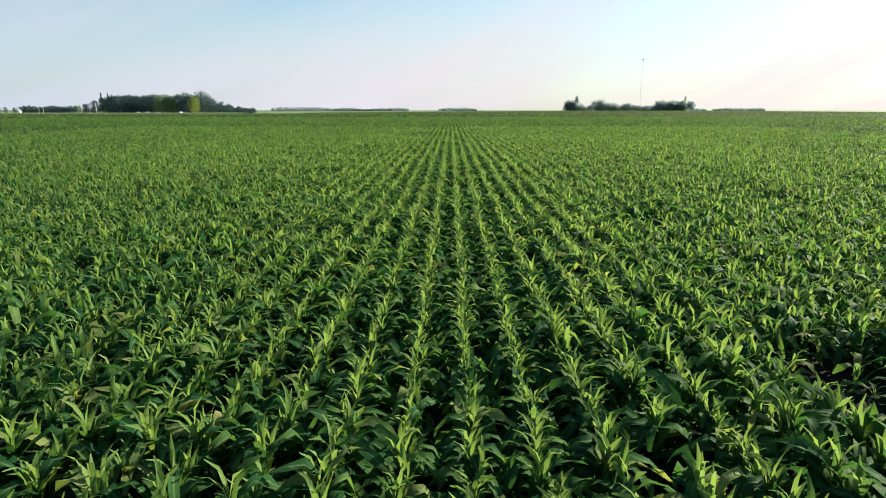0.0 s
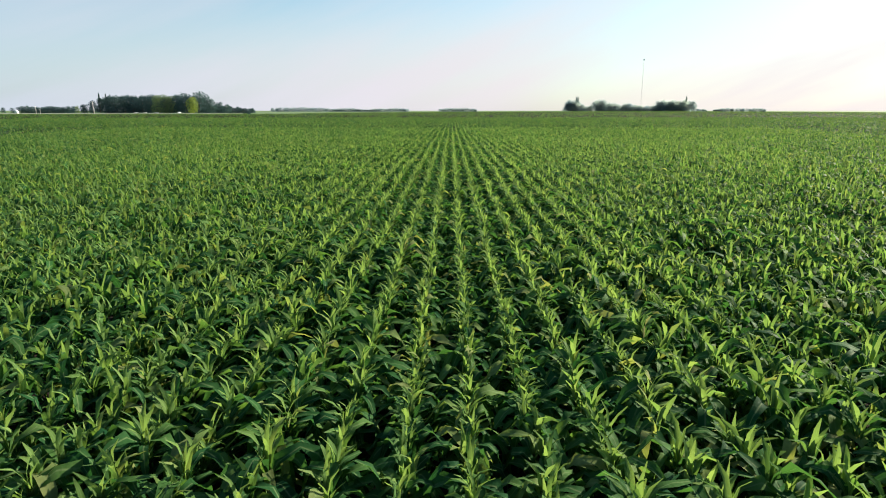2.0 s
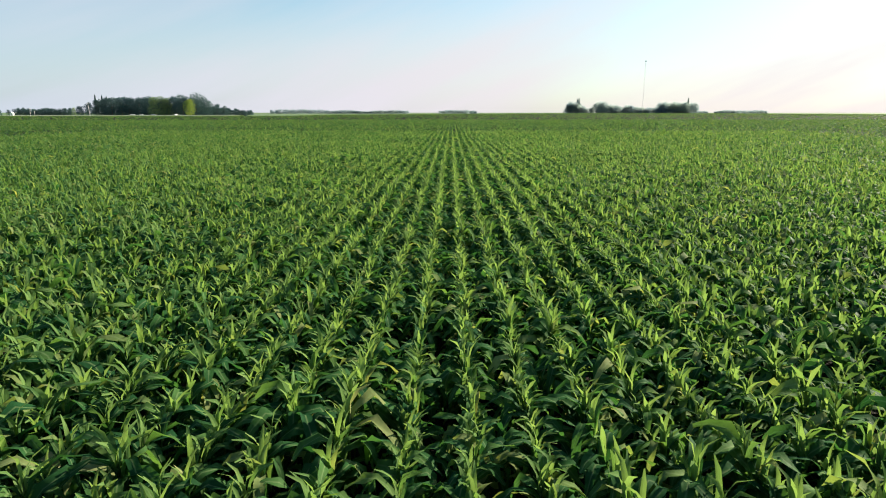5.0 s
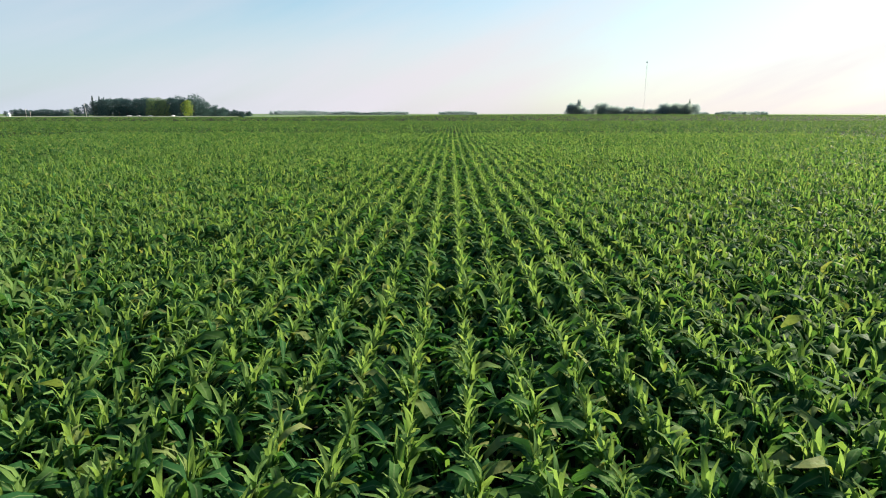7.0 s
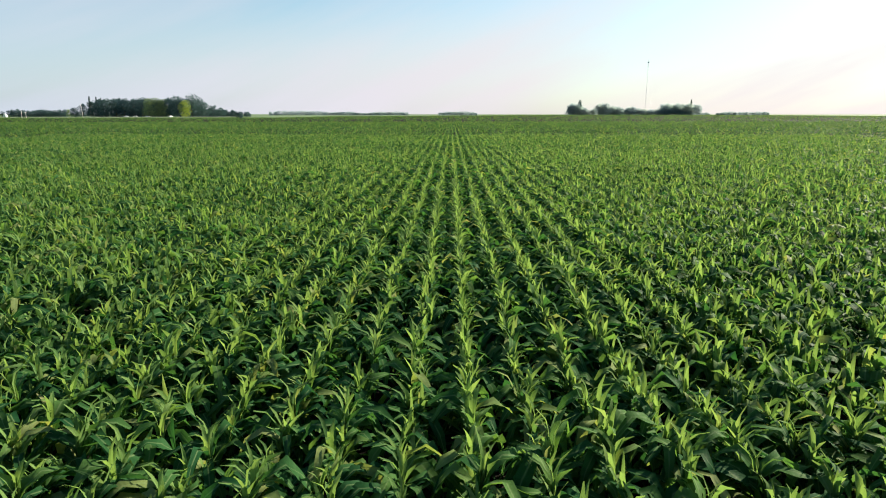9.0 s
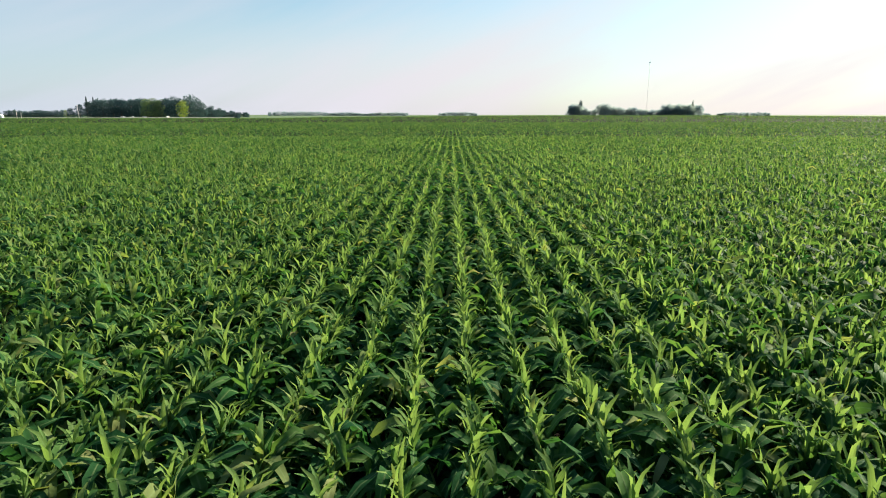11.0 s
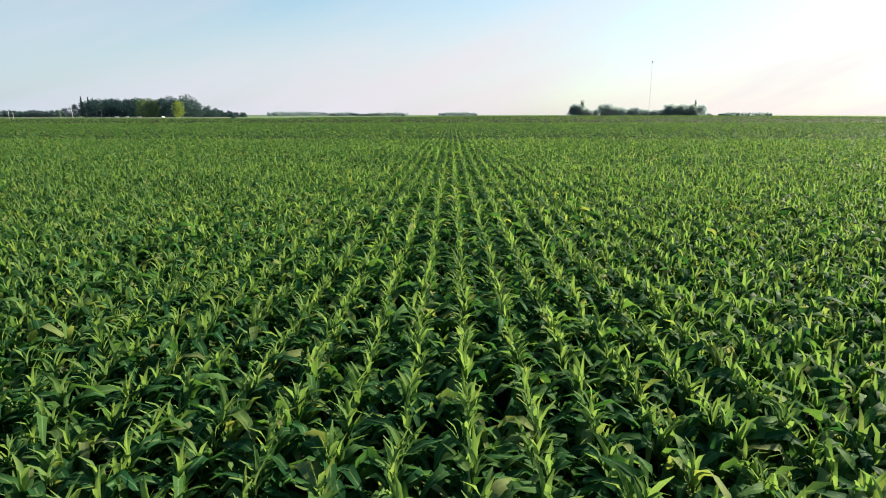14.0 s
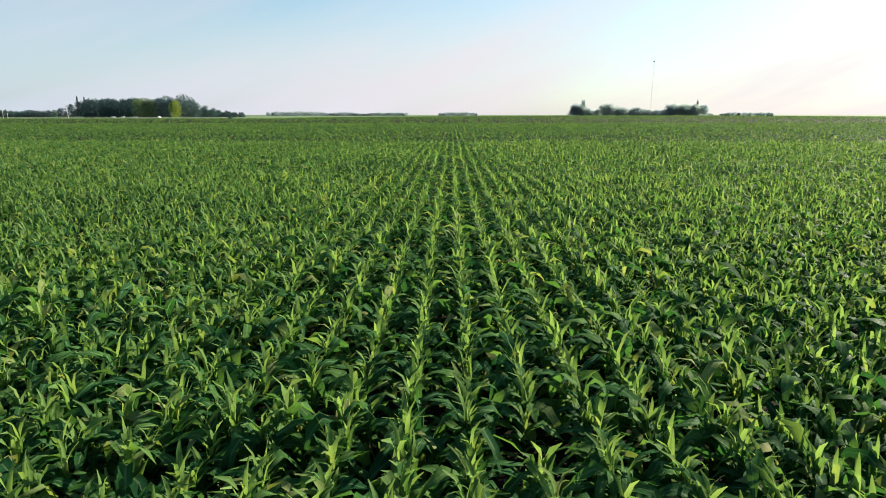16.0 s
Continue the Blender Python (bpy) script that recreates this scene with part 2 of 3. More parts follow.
def blade(length, width, rise, bend, side, base, twist, young, segs, fold):
    """One blade: verts, uv. rise: angle from upright at the base; bend: how far it arches over and hangs."""
    t = np.linspace(0, 1, segs + 1)
    whorl = young > 0.64      # the young blades of the whorl are pointed and stay straight for longer
    wide = np.interp(t, np.linspace(0, 1, 9), [0.7, 0.9, 1.0, 1.0, 0.97, 0.88, 0.74, 0.52, 0.18] if whorl else [0.58, 0.84, 0.97, 1.0, 1.0, 0.98, 0.92, 0.76, 0.36]) * width
    e = np.clip((t - (0.45 if whorl else 0.22)) / 0.50, 0, 1)
    ang = rise + bend * e * e * (3 - 2 * e)
    mid = (ang[1:] + ang[:-1]) / 2
    r = np.concatenate([[0], np.cumsum(np.sin(mid))]) * length / segs
    z = np.concatenate([[0], np.cumsum(np.cos(mid))]) * length / segs + base
    c, s = math.cos(side), math.sin(side)
    verts, uv = [], []
    for k in range(segs + 1):
        tw = twist * t[k]
        nrm = np.array([-math.cos(ang[k]) * c, -math.cos(ang[k]) * s, math.sin(ang[k])])
        across = np.array([-s, c, 0]) * math.cos(tw) + nrm * math.sin(tw)
        mid_p = np.array([r[k] * c, r[k] * s, z[k]])
        # the two edges ruffle out of step with each other
        trough = fold * (1.5 - 1.2 * t[k])
        left = nrm * wide[k] * (trough + 0.28 * math.sin(k * 2.1 + side * 7))
        right = nrm * wide[k] * (trough + 0.28 * math.sin(k * 2.6 + side * 11 + 1.7))
        verts.append(mid_p - across * wide[k] / 2 + left), uv.append((0, young))
        if fold:
            verts.append(mid_p), uv.append((0.5, young))
        verts.append(mid_p + across * wide[k] / 2 + right), uv.append((1, young))
    return np.array(verts), np.array(uv)


def blade_faces(segs, fold):
    n = 3 if fold else 2
    loops = [a + o for k in range(segs) for a in range(k * n, k * n + n - 1) for o in (0, 1, n + 1, n)]
    return loops, [4] * (segs * (n - 1))


def plant_blades(r, count, wider=1.0, lowest=0.0, highest=1.0):
    """Parameters of one plant's blades, from the low arching ones to the upright whorl."""
    plane, out = r.uniform(0, math.pi), []
    knots = [0, 0.3, 0.62, 0.66, 1]      # arching side blades, then the upright whorl
    for k in range(count):
        u = lowest + (highest - lowest) * k / max(1, count - 1)
        side = plane + math.pi * (k % 2) + r.normal(0, 0.4)
        length = float(np.interp(u, knots, [0.50, 0.76, 0.76, 0.56, 0.44])) * r.uniform(0.8, 1.18)
        width = float(np.interp(u, knots, [0.085, 0.118, 0.122, 0.068, 0.052])) * r.uniform(0.85, 1.2) * (wider if u < 0.65 or wider > 2 else wider ** 0.5)
        rise = radians(float(np.interp(u, knots, [58, 42, 27, 13, 4]))) + r.normal(0, 0.13 if u < 0.64 else 0.06)
        bend = radians(float(np.interp(u, knots, [80, 112, 132, 86, 50]))) * r.uniform(0.7, 1.25)
        base = float(np.interp(u, knots, [0.14, 0.38, 0.58, 0.48, 0.58]))
        out.append((length, width, max(0.03, rise), bend, side, base, r.normal(0, 0.6), u))
    return out


def plant_template(r, count, segs, fold, wider=1.0, stalk=False, lowest=0.0, highest=1.0):
    vs, uvs, loops, sizes, at = [], [], [], [], 0
    fl, fs = blade_faces(segs, fold)
    for each in plant_blades(r, count, wider, lowest, highest):
        v, uv = blade(*each, segs, 0.16 if fold else 0.0)
        vs.append(v), uvs.append(uv), loops.append(np.array(fl) + at), sizes.extend(fs)
        at += len(v)
    if stalk:
        ring = np.array([(math.cos(q), math.sin(q)) for q in (0, 2.09, 4.19)])
        low, top = np.c_[ring * 0.013, np.full(3, -0.01)], np.c_[ring * 0.009, np.full(3, 0.72)]
        vs.append(np.concatenate([low, top])), uvs.append(np.full((6, 2), 0.5))
        loops.append(np.array([0, 1, 4, 3, 1, 2, 5, 4, 2, 0, 3, 5]) + at), sizes.extend([4, 4, 4])
    return np.concatenate(vs), np.concatenate(uvs), np.concatenate(loops), np.array(sizes)


def spread(templates, spots, lean=0.05):
    """All plants at spots (n, 3: x, y, size) in one set of arrays."""
    pick = rng.integers(0, len(templates), len(spots))
    vs, uvs, loops, sizes, at = [], [], [], [], 0
    for k, (v, uv, fl, fs) in enumerate(templates):
        s = spots[pick == k]
        n = len(s)
        if not n:
            continue
        a = rng.uniform(0, 2 * math.pi, n)
        c, d = np.cos(a)[:, None] * s[:, 2:3], np.sin(a)[:, None] * s[:, 2:3]
        zz = v[None, :, 2] * s[:, 2:3] * rng.uniform(0.92, 1.1, (n, 1))
        tx, ty = rng.normal(0, lean, (n, 1)), rng.normal(0, lean, (n, 1))
        x = v[None, :, 0] * c - v[None, :, 1] * d + s[:, 0:1] + tx * zz
        y = v[None, :, 0] * d + v[None, :, 1] * c + s[:, 1:2] + ty * zz
        zz = zz + land(s[:, 0:1], s[:, 1:2])
        vs.append(np.stack([x, y, zz], -1).reshape(-1, 3))
        uvs.append(np.tile(uv, (n, 1)))
        loops.append((fl[None] + np.arange(n)[:, None] * len(v) + at).ravel())
        sizes.append(np.tile(fs, n))
        at += n * len(v)
    return np.concatenate(vs), np.concatenate(loops), np.concatenate(sizes), np.concatenate(uvs)


PATH_END = 50.0
SLOPE = 0.80      # half width of the strip that comes into view, per metre ahead


def nearness(x, y):
    """Distance ahead at which a spot is last in view."""
    return np.maximum(np.maximum(np.abs(x + 0.015 * y) / SLOPE, y - PATH_END), 0)


def stand_height(x, y):
    """Slow rise and fall of the stand across the field, -1 to 1."""
    return np.sin(x * 0.23 + 1.4 * np.sin(y * 0.06)) * np.sin(y * 0.17 + 1.1 * np.sin(x * 0.12)) * 0.6 + 0.4 * np.sin(x * 0.9 + y * 0.31) * np.sin(y * 0.55 - x * 0.2)


# hollows and gaps where the stand is thin and low: x, y, half width, half length
HOLLOWS = ((5.9, 8.2, 1.1, 1.4), (16.2, 39.0, 0.5, 5.0), (16.2, 32.5, 0.5, 2.2), (14.3, 27.0, 0.5, 4.5), (6.9, 20.6, 0.9, 0.9), (22.8, 33.3, 2.2, 0.9),
           (58.5, 137.5, 2.4, 2.8), (82.0, 146.0, 4.0, 2.6), (-44.0, 82.0, 4.2, 1.5), (-86.0, 120.0, 9.0, 2.2), (18.4, 89.0, 2.4, 1.6), (13.6, 91.3, 1.6, 1.6))


def thin_stand(x, y):
    """1 inside a hollow, falling to 0 outside it."""
    d = np.full(np.shape(x), 9.0)
    for hx, hy, wx, wy in HOLLOWS:
        d = np.minimum(d, ((x - hx) / wx) ** 2 + ((y - hy) / wy) ** 2)
    return np.clip(1.6 - d, 0, 1)


def spots_between(near, far, step, row_every=1):
    half = int(far * SLOPE / ROW) + 3
    rows = np.arange(-half, half + 1)[::row_every]
    ys = np.arange(3.0, PATH_END + far, step)
    gx, gy = np.meshgrid(ROW_X + rows * ROW, ys)
    gx, gy = gx.ravel(), gy.ravel()
    gy = gy + rng.normal(0, step * 0.22, len(gy))
    d = nearness(gx, gy)
    ok = (d >= near) & (d < far) & (np.abs(gx) < gy * SLOPE + 2.0)
    # short runs where nothing came up
    run = np.sin(np.round((gx - ROW_X) / ROW) * 12.99 + np.floor(gy / 0.8) * 78.23) * 43758.5
    ok &= (run - np.floor(run)) > 0.02
    ok &= rng.uniform(0, 1, len(gx)) > 0.55 * thin_stand(gx, gy)
    gx, gy = gx[ok], gy[ok]
    gx = gx + rng.normal(0, 0.03, len(gx))
    size = (rng.normal(1.0, 0.10, len(gx)) + 0.10 * stand_height(gx, gy) - 0.40 * thin_stand(gx, gy)).clip(0.45, 1.25)
    return np.stack([gx, gy, size], -1)


# the stretch of three rows whose plants are single things
PICK_ROWS, PICK_FROM, PICK_TO = (-1, 0, 1), 4.6, 21.4


def crop(near, far, step, count, segs, fold, wider, label, stalk=False, highest=1.0):
    r = np.random.default_rng(int(near) + 7)
    templates = [plant_template(r, count, segs, fold, wider, stalk, 0.0, highest) for _ in range(20)]
    s = spots_between(near, far, step)
    if near == 0:
        row = np.round((s[:, 0] - ROW_X) / ROW)
        s = s[~((np.abs(row) <= 1) & (s[:, 1] > PICK_FROM) & (s[:, 1] < PICK_TO))]
    v, loops, sizes, uv = spread(templates, s)
    me = mesh_from("corn_crop", v, loops, sizes, corn_leaf, uv, True)
    return tagged(new("corn_crop", me), label, "corn", kind="stuff")


crop(0, 6.8, STEP, 12, 4, True, 1.0, "dense rows of waist-high green corn plants", True)
crop(6.8, 19, STEP, 8, 4, False, 1.0, "dense rows of waist-high green corn plants", highest=0.95)
crop(19, 38, STEP * 1.12, 6, 3, False, 0.92, "dense rows of waist-high green corn plants", highest=0.86)
crop(38, 85, STEP * 2.6, 6, 2, False, 1.05, "rows of green corn closing into one canopy", highest=0.80)
crop(85, 260, 2.5, 5, 1, False, 3.8, "green corn canopy running on in rows", highest=0.74)


def far_crop():
    r = np.random.default_rng(77)
    templates = [plant_template(r, 4, 1, False, 6.5, lowest=0.2, highest=0.78) for _ in range(20)]
    n = 52000
    y = np.sqrt(r.uniform(300 ** 2, 1000 ** 2, n))
    x = r.uniform(-1, 1, n) * y * 0.86
    ok = (y < FIELD_END) | ((x > -170) & (y < 985)) & (y < 985 - 0.25 * np.abs(x - 330))
    s = np.stack([x, y, r.normal(1.0, 0.07, n)], -1)[ok]
    v, loops, sizes, uv = spread(templates, s)
    me = mesh_from("corn_crop", v, loops, sizes, corn_leaf, uv, True)
    return tagged(new("corn_crop", me), "far green corn field reaching to the road", "corn", kind="stuff")


far_crop()


def side_crop():
    """The same rows behind the start and beside the strip that is flown over, and the wide field round them."""
    r = np.random.default_rng(78)
    rows = np.arange(-92, 93)
    gx, gy = (g.ravel() for g in np.meshgrid(ROW_X + rows * ROW, np.arange(-40.0, 112.0, 0.75)))
    out = (np.abs(gx) >= gy * SLOPE + 2.0) | (gy < 3.0)
    near = np.stack([gx + r.normal(0, 0.04, len(gx)), gy + r.normal(0, 0.12, len(gx)), r.normal(1, 0.1, len(gx))], -1)[out]
    x, y = r.uniform(-420, 420, 24000), r.uniform(-300, 330, 24000)
    out = (np.abs(x) > y * SLOPE + 2.0) & ((np.abs(x) > 70.5) | (y < -40) | (y > 112)) & ~((y > 300) & (np.abs(x) < y * 0.86))
    wide = np.stack([x, y, r.normal(1, 0.1, len(x))], -1)[out]
    for spots, width, count in ((near, 2.9, 6), (wide, 9.0, 5)):
        v, loops, sizes, uv = spread([plant_template(r, count, 1, False, width) for _ in range(20)], spots)
        me = mesh_from("corn_crop", v, loops, sizes, corn_leaf, uv, True)
        tagged(new("corn_crop", me), "green corn field on all sides of the rows", "corn", kind="stuff")


side_crop()


# ---- trees ----
def tube(points, radii, sides=6):
    """Rings along a line, joined: verts, loops, sizes."""
    v, loops, sizes = [], [], []
    for p, rad in zip(points, radii):
        for q in range(sides):
            a = 2 * math.pi * q / sides
            v.append((p[0] + rad * math.cos(a), p[1] + rad * math.sin(a), p[2]))
    for k in range(len(points) - 1):
        for q in range(sides):
            a, b = k * sides + q, k * sides + (q + 1) % sides
            loops += [a, b, b + sides, a + sides]
            sizes.append(4)
    return np.array(v), np.array(loops), np.array(sizes)


def join(pieces):
    vs, loops, sizes, at = [], [], [], 0
    for v, l, s in pieces:
        vs.append(v), loops.append(l + at), sizes.append(s)
        at += len(v)
    return np.concatenate(vs), np.concatenate(loops), np.concatenate(sizes)


def leaf_quads(r, centres, size):
    """A small folded four-cornered leaf tuft at each centre, turned at random."""
    n = len(centres)
    a = r.normal(size=(n, 3))
    a /= np.linalg.norm(a, axis=1, keepdims=True)
    b = np.cross(a, r.normal(size=(n, 3)))
    b /= np.linalg.norm(b, axis=1, keepdims=True)
    s = (size * r.uniform(0.6, 1.4, n))[:, None]
    c = np.cross(a, b) * s * 0.25
    v = np.stack([centres - a * s, centres - b * s * 0.7 + c, centres + a * s, centres + b * s * 0.7 + c], 1).reshape(-1, 3)
    return v, np.arange(4 * n), np.full(n, 4)


def crown_points(r, h, w, shape, n):
    """Where the leaf tufts of a crown sit: lobes round the limbs, or tiers of a conifer."""
    if shape == "spire":
        u = r.uniform(0.0, 1, n) ** 0.8
        rad = w / 2 * (1 - u) ** 0.8 * np.sqrt(r.uniform(0.25, 1, n)) * (0.8 + 0.25 * np.sin(u * 40))
        a = r.uniform(0, 2 * math.pi, n)
        return np.stack([rad * np.cos(a), rad * np.sin(a), h * (0.04 + 0.95 * u)], -1)
    low = {"round": 0.22, "dense": 0.0, "bush": 0.04}[shape]
    lobes = []
    for k in range(22):
        u = (k + r.uniform(0, 1)) / 22
        a = k * 2.4 + r.normal(0, 0.4)
        full = math.sin(math.pi * (0.18 + 0.70 * u)) if shape != "dense" else math.sin(math.pi * (0.38 + 0.44 * u))
        d = w / 2 * full * r.uniform(0.35, 0.70)
        lobes.append((d * math.cos(a), d * math.sin(a), h * (low + 0.06 + (0.84 - low) * u), w * r.uniform(0.17, 0.27)))
    lobes = np.array(lobes)
    lobes[:, 2] = np.minimum(lobes[:, 2], h - lobes[:, 3] * 0.7)
    k = r.integers(0, len(lobes), n)
    d = r.normal(size=(n, 3))
    d /= np.linalg.norm(d, axis=1, keepdims=True)
    d *= (r.uniform(0.3, 1, n) ** 0.5)[:, None] * [1, 1, 0.8]
    p = lobes[k, :3] + d * lobes[k, 3:4]
    p[:, 2] = np.maximum(p[:, 2], 0.15)
    return p


def tree(kind, h, w, shape, leaf, tufts, size, label, seed):
    """A tree at the origin: trunk with limbs, and a crown of tufts."""
    r = np.random.default_rng(seed)
    root = tagged(new(kind), label, "bush" if kind == "bush" else "tree")
    bend = r.normal(0, 0.02 * h, 2)
    top = 0.92 if shape == "spire" else 0.72
    pts = [(bend[0] * t * t, bend[1] * t * t, h * top * t) for t in np.linspace(0, 1, 6)]
    pieces = [tube(pts, np.linspace(0.022 * h, 0.004 * h, 6), 7)]
    for k in range(0 if shape == "spire" else 7):
        t = 0.3 + 0.09 * k
        a = k * 2.4 + r.normal(0, 0.3)
        o = np.array([bend[0] * t * t, bend[1] * t * t, h * top * t])
        tip = o + np.array([math.cos(a) * w * 0.33, math.sin(a) * w * 0.33, h * 0.16])
        pieces.append(tube([o, (o + tip) / 2 + (0, 0, 0.02 * h), tip], [0.008 * h, 0.005 * h, 0.002 * h], 5))
    v, loops, sizes = join(pieces)
    part("trunk", mesh_from("trunk", v, loops, sizes, bark, None, True), root)
    v, loops, sizes = leaf_quads(r, crown_points(r, h, w, shape, tufts), size)
    part("crown", mesh_from("crown", v, loops, sizes, leaf), root)
    return root


def stand(first, spots, group):
    """Copies of tree models: model, x, y, height against the model's."""
    for k, (model, x, y, s) in enumerate(spots):
        m = Matrix.Translation((x, y, float(land(x, y)) - 0.05)) @ Matrix.Rotation(k * 2.1, 4, "Z") @ Matrix.Diagonal((s, s, s, 1))
        tagged(copy_thing(first[model], m), group=group)


def discard(models):
    for root in models.values():
        for o in (*root.children_recursive, root):
            bpy.data.objects.remove(o)


# the grove beside the road
models = {
    "dark": tree("tree", 24, 21, "dense", hazed_tree_leaf, 1150, 0.72, "tall dark green broadleaf tree in a dense grove, blued for haze", 1),
    "dark2": tree("tree", 24, 23, "dense", hazed_tree_leaf, 1150, 0.72, "tall dark green broadleaf tree in a dense grove, blued for haze", 2),
    "big": tree("tree", 27, 24, "dense", hazed_tree_leaf, 1500, 0.70, "largest rounded dark green tree of the grove, blued for haze", 3),
    "pale": tree("tree", 23, 17, "dense", light_leaf, 1300, 0.6, "lighter green broadleaf tree at the grove's edge", 4),
    "bright": tree("tree", 20, 15, "dense", bright_leaf, 1300, 0.56, "bright yellow-green sunlit tree before the grove", 5),
    "spire": tree("conifer", 25.5, 7.0, "spire", hazed_tree_leaf, 420, 0.62, "narrow dark conifer spire above the grove, blued for haze", 6),
}
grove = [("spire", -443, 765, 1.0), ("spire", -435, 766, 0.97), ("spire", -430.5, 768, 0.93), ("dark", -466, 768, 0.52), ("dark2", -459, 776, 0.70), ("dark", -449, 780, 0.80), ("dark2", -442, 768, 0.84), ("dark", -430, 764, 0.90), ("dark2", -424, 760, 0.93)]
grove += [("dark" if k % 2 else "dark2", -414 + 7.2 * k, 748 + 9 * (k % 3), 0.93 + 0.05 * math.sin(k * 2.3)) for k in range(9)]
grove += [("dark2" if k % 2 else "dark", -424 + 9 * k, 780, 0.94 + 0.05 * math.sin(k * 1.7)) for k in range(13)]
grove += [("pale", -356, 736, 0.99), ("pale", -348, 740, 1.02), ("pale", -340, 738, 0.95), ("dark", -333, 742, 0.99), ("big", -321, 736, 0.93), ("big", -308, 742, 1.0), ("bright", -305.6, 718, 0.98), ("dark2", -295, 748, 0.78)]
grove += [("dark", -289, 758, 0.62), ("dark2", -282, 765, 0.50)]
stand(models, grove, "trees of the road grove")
# lower wood behind it and to the side
stand(models, [("dark" if k % 2 else "dark2", -366 + 2.2 * k + 1.3 * math.sin(k * 5.1), 900 + 6 * (k % 3), 0.55 - 0.009 * k + 0.05 * math.sin(k * 2.9)) for k in range(34)], "trees of the low wood")
stand(models, [("dark" if k % 2 else "dark2", -645 + 2.5 * k + 1.6 * math.sin(k * 4.3), 900 + 7 * (k % 3), 0.39 + 0.05 * math.sin(k * 1.9) + 0.04 * math.sin(k * 0.45)) for k in range(32)], "trees of the low wood")
stand(models, [("pale", -553, 895, 0.49), ("dark", -561, 900, 0.33), ("dark", -654, 900, 0.34), ("dark2", -672, 905, 0.36), ("dark", -680, 903, 0.38), ("dark", -545, 900, 0.36), ("dark2", -537, 902, 0.33)], "trees of the low wood")
discard(models)

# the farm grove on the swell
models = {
    "round": tree("tree", 20, 21, "dense", hazed_far_leaf, 1500, 0.8, "rounded broadleaf tree on the skyline, greyed in colour for haze", 11),
    "round2": tree("tree", 20, 23, "dense", hazed_far_leaf, 1500, 0.8, "rounded broadleaf tree on the skyline, greyed in colour for haze", 12),
    "spire": tree("conifer", 26, 9, "spire", hazed_far_leaf, 700, 0.7, "narrow conifer on the skyline, greyed in colour for haze", 13),
}
farm = [("round", 187, 980, 0.86), ("round2", 193, 986, 0.92), ("spire", 200.5, 984, 0.92), ("round", 208, 980, 0.60), ("round2", 215, 984, 0.44), ("round", 222, 984, 0.46)]
farm += [("round2", 231, 980, 0.86), ("round", 241, 982, 0.95), ("round2", 250, 985, 0.72)]
farm += [("round" if k % 2 else "round2", 255 + 6.4 * k, 982 + 4 * (k % 3), 0.60 + 0.09 * math.sin(k * 1.7)) for k in range(7)]
farm += [("round" if k % 2 else "round2", 299 + 5.6 * k, 984 + 4 * (k % 2), 0.46 + 0.06 * math.sin(k * 2.3)) for k in range(7)]
farm += [("round" if k % 2 else "round2", 332 + 5.6 * k, 978 + 5 * (k % 3), 0.87 + 0.05 * math.sin(k * 2.1)) for k in range(10)]
farm += [("spire", 374.5, 982, 0.93), ("round2", 203, 990, 0.80), ("round", 197, 978, 0.78), ("spire", 202, 980, 0.90)]
farm += [("round2" if k % 2 else "round", 214 + 11.5 * k, 992 + 3 * (k % 2), 0.45 + 0.05 * math.sin(k * 2.7)) for k in range(11)]
stand(models, farm, "trees of the skyline farm")
discard(models)

bush = tree("bush", 5.2, 5.0, "bush", hazed_tree_leaf, 260, 0.35, "dark lone bush at the field's edge, blued for haze", 21)
bush.matrix_basis = pose(-180, 540, 0.0)


def distant_woods():
    """Tree belts on the skyline far beyond the field."""
    r = np.random.default_rng(31)
    pieces = []
    for x0, x1, y, h in ((-502, -341, 1700, 13), (-337, -255, 1720, 10.5), (-236, -123, 1740, 10.5), (-34, 72, 1760, 11), (682, 750, 1800, 9), (770, 925, 1800, 10.5), (-258, -234, 1730, 8)):
        x = x0
        while x < x1:
            hh = h * r.uniform(0.75, 1.05) * (0.75 + 0.25 * min(1, (x - x0) / 25, (x1 - x) / 25))
            p = crown_points(r, hh, hh * 1.1, "dense", 240) + (x, y + r.uniform(-12, 12), 0)
            p[:, 2] += land(p[:, 0], p[:, 1])
            pieces.append(leaf_quads(r, p, 0.75))
            x += hh * r.uniform(0.25, 0.5)
    v, loops, sizes = join(pieces)
    return tagged(new("distant_woods", mesh_from("distant_woods", v, loops, sizes, hazed_far_leaf)), "tree belts along the horizon, haze painted into their blue-green", "woods", kind="stuff")


distant_woods()


# ---- road, poles, mast, buildings ----
def box(bm, x0, x1, y0, y1, z0, z1, bevel=0.0):
    made = bmesh.ops.create_cube(bm, size=1, matrix=Matrix.Translation(((x0 + x1) / 2, (y0 + y1) / 2, (z0 + z1) / 2)) @ Matrix.Diagonal((x1 - x0, y1 - y0, z1 - z0, 1)))
    if bevel:
        edges = {e for v in made["verts"] for e in v.link_edges}
        bmesh.ops.bevel(bm, geom=list(edges), offset=bevel, segments=2, affect="EDGES", profile=0.6)


def rod(bm, a, b, r0, r1=None, sides=8):
    a, b = Vector(a), Vector(b)
    m = Matrix.Translation((a + b) / 2) @ (b - a).to_track_quat("Z", "Y").to_matrix().to_4x4()
    bmesh.ops.create_cone(bm, cap_ends=True, segments=sides, radius1=r0, radius2=r0 if r1 is None else r1, depth=(b - a).length, matrix=m)


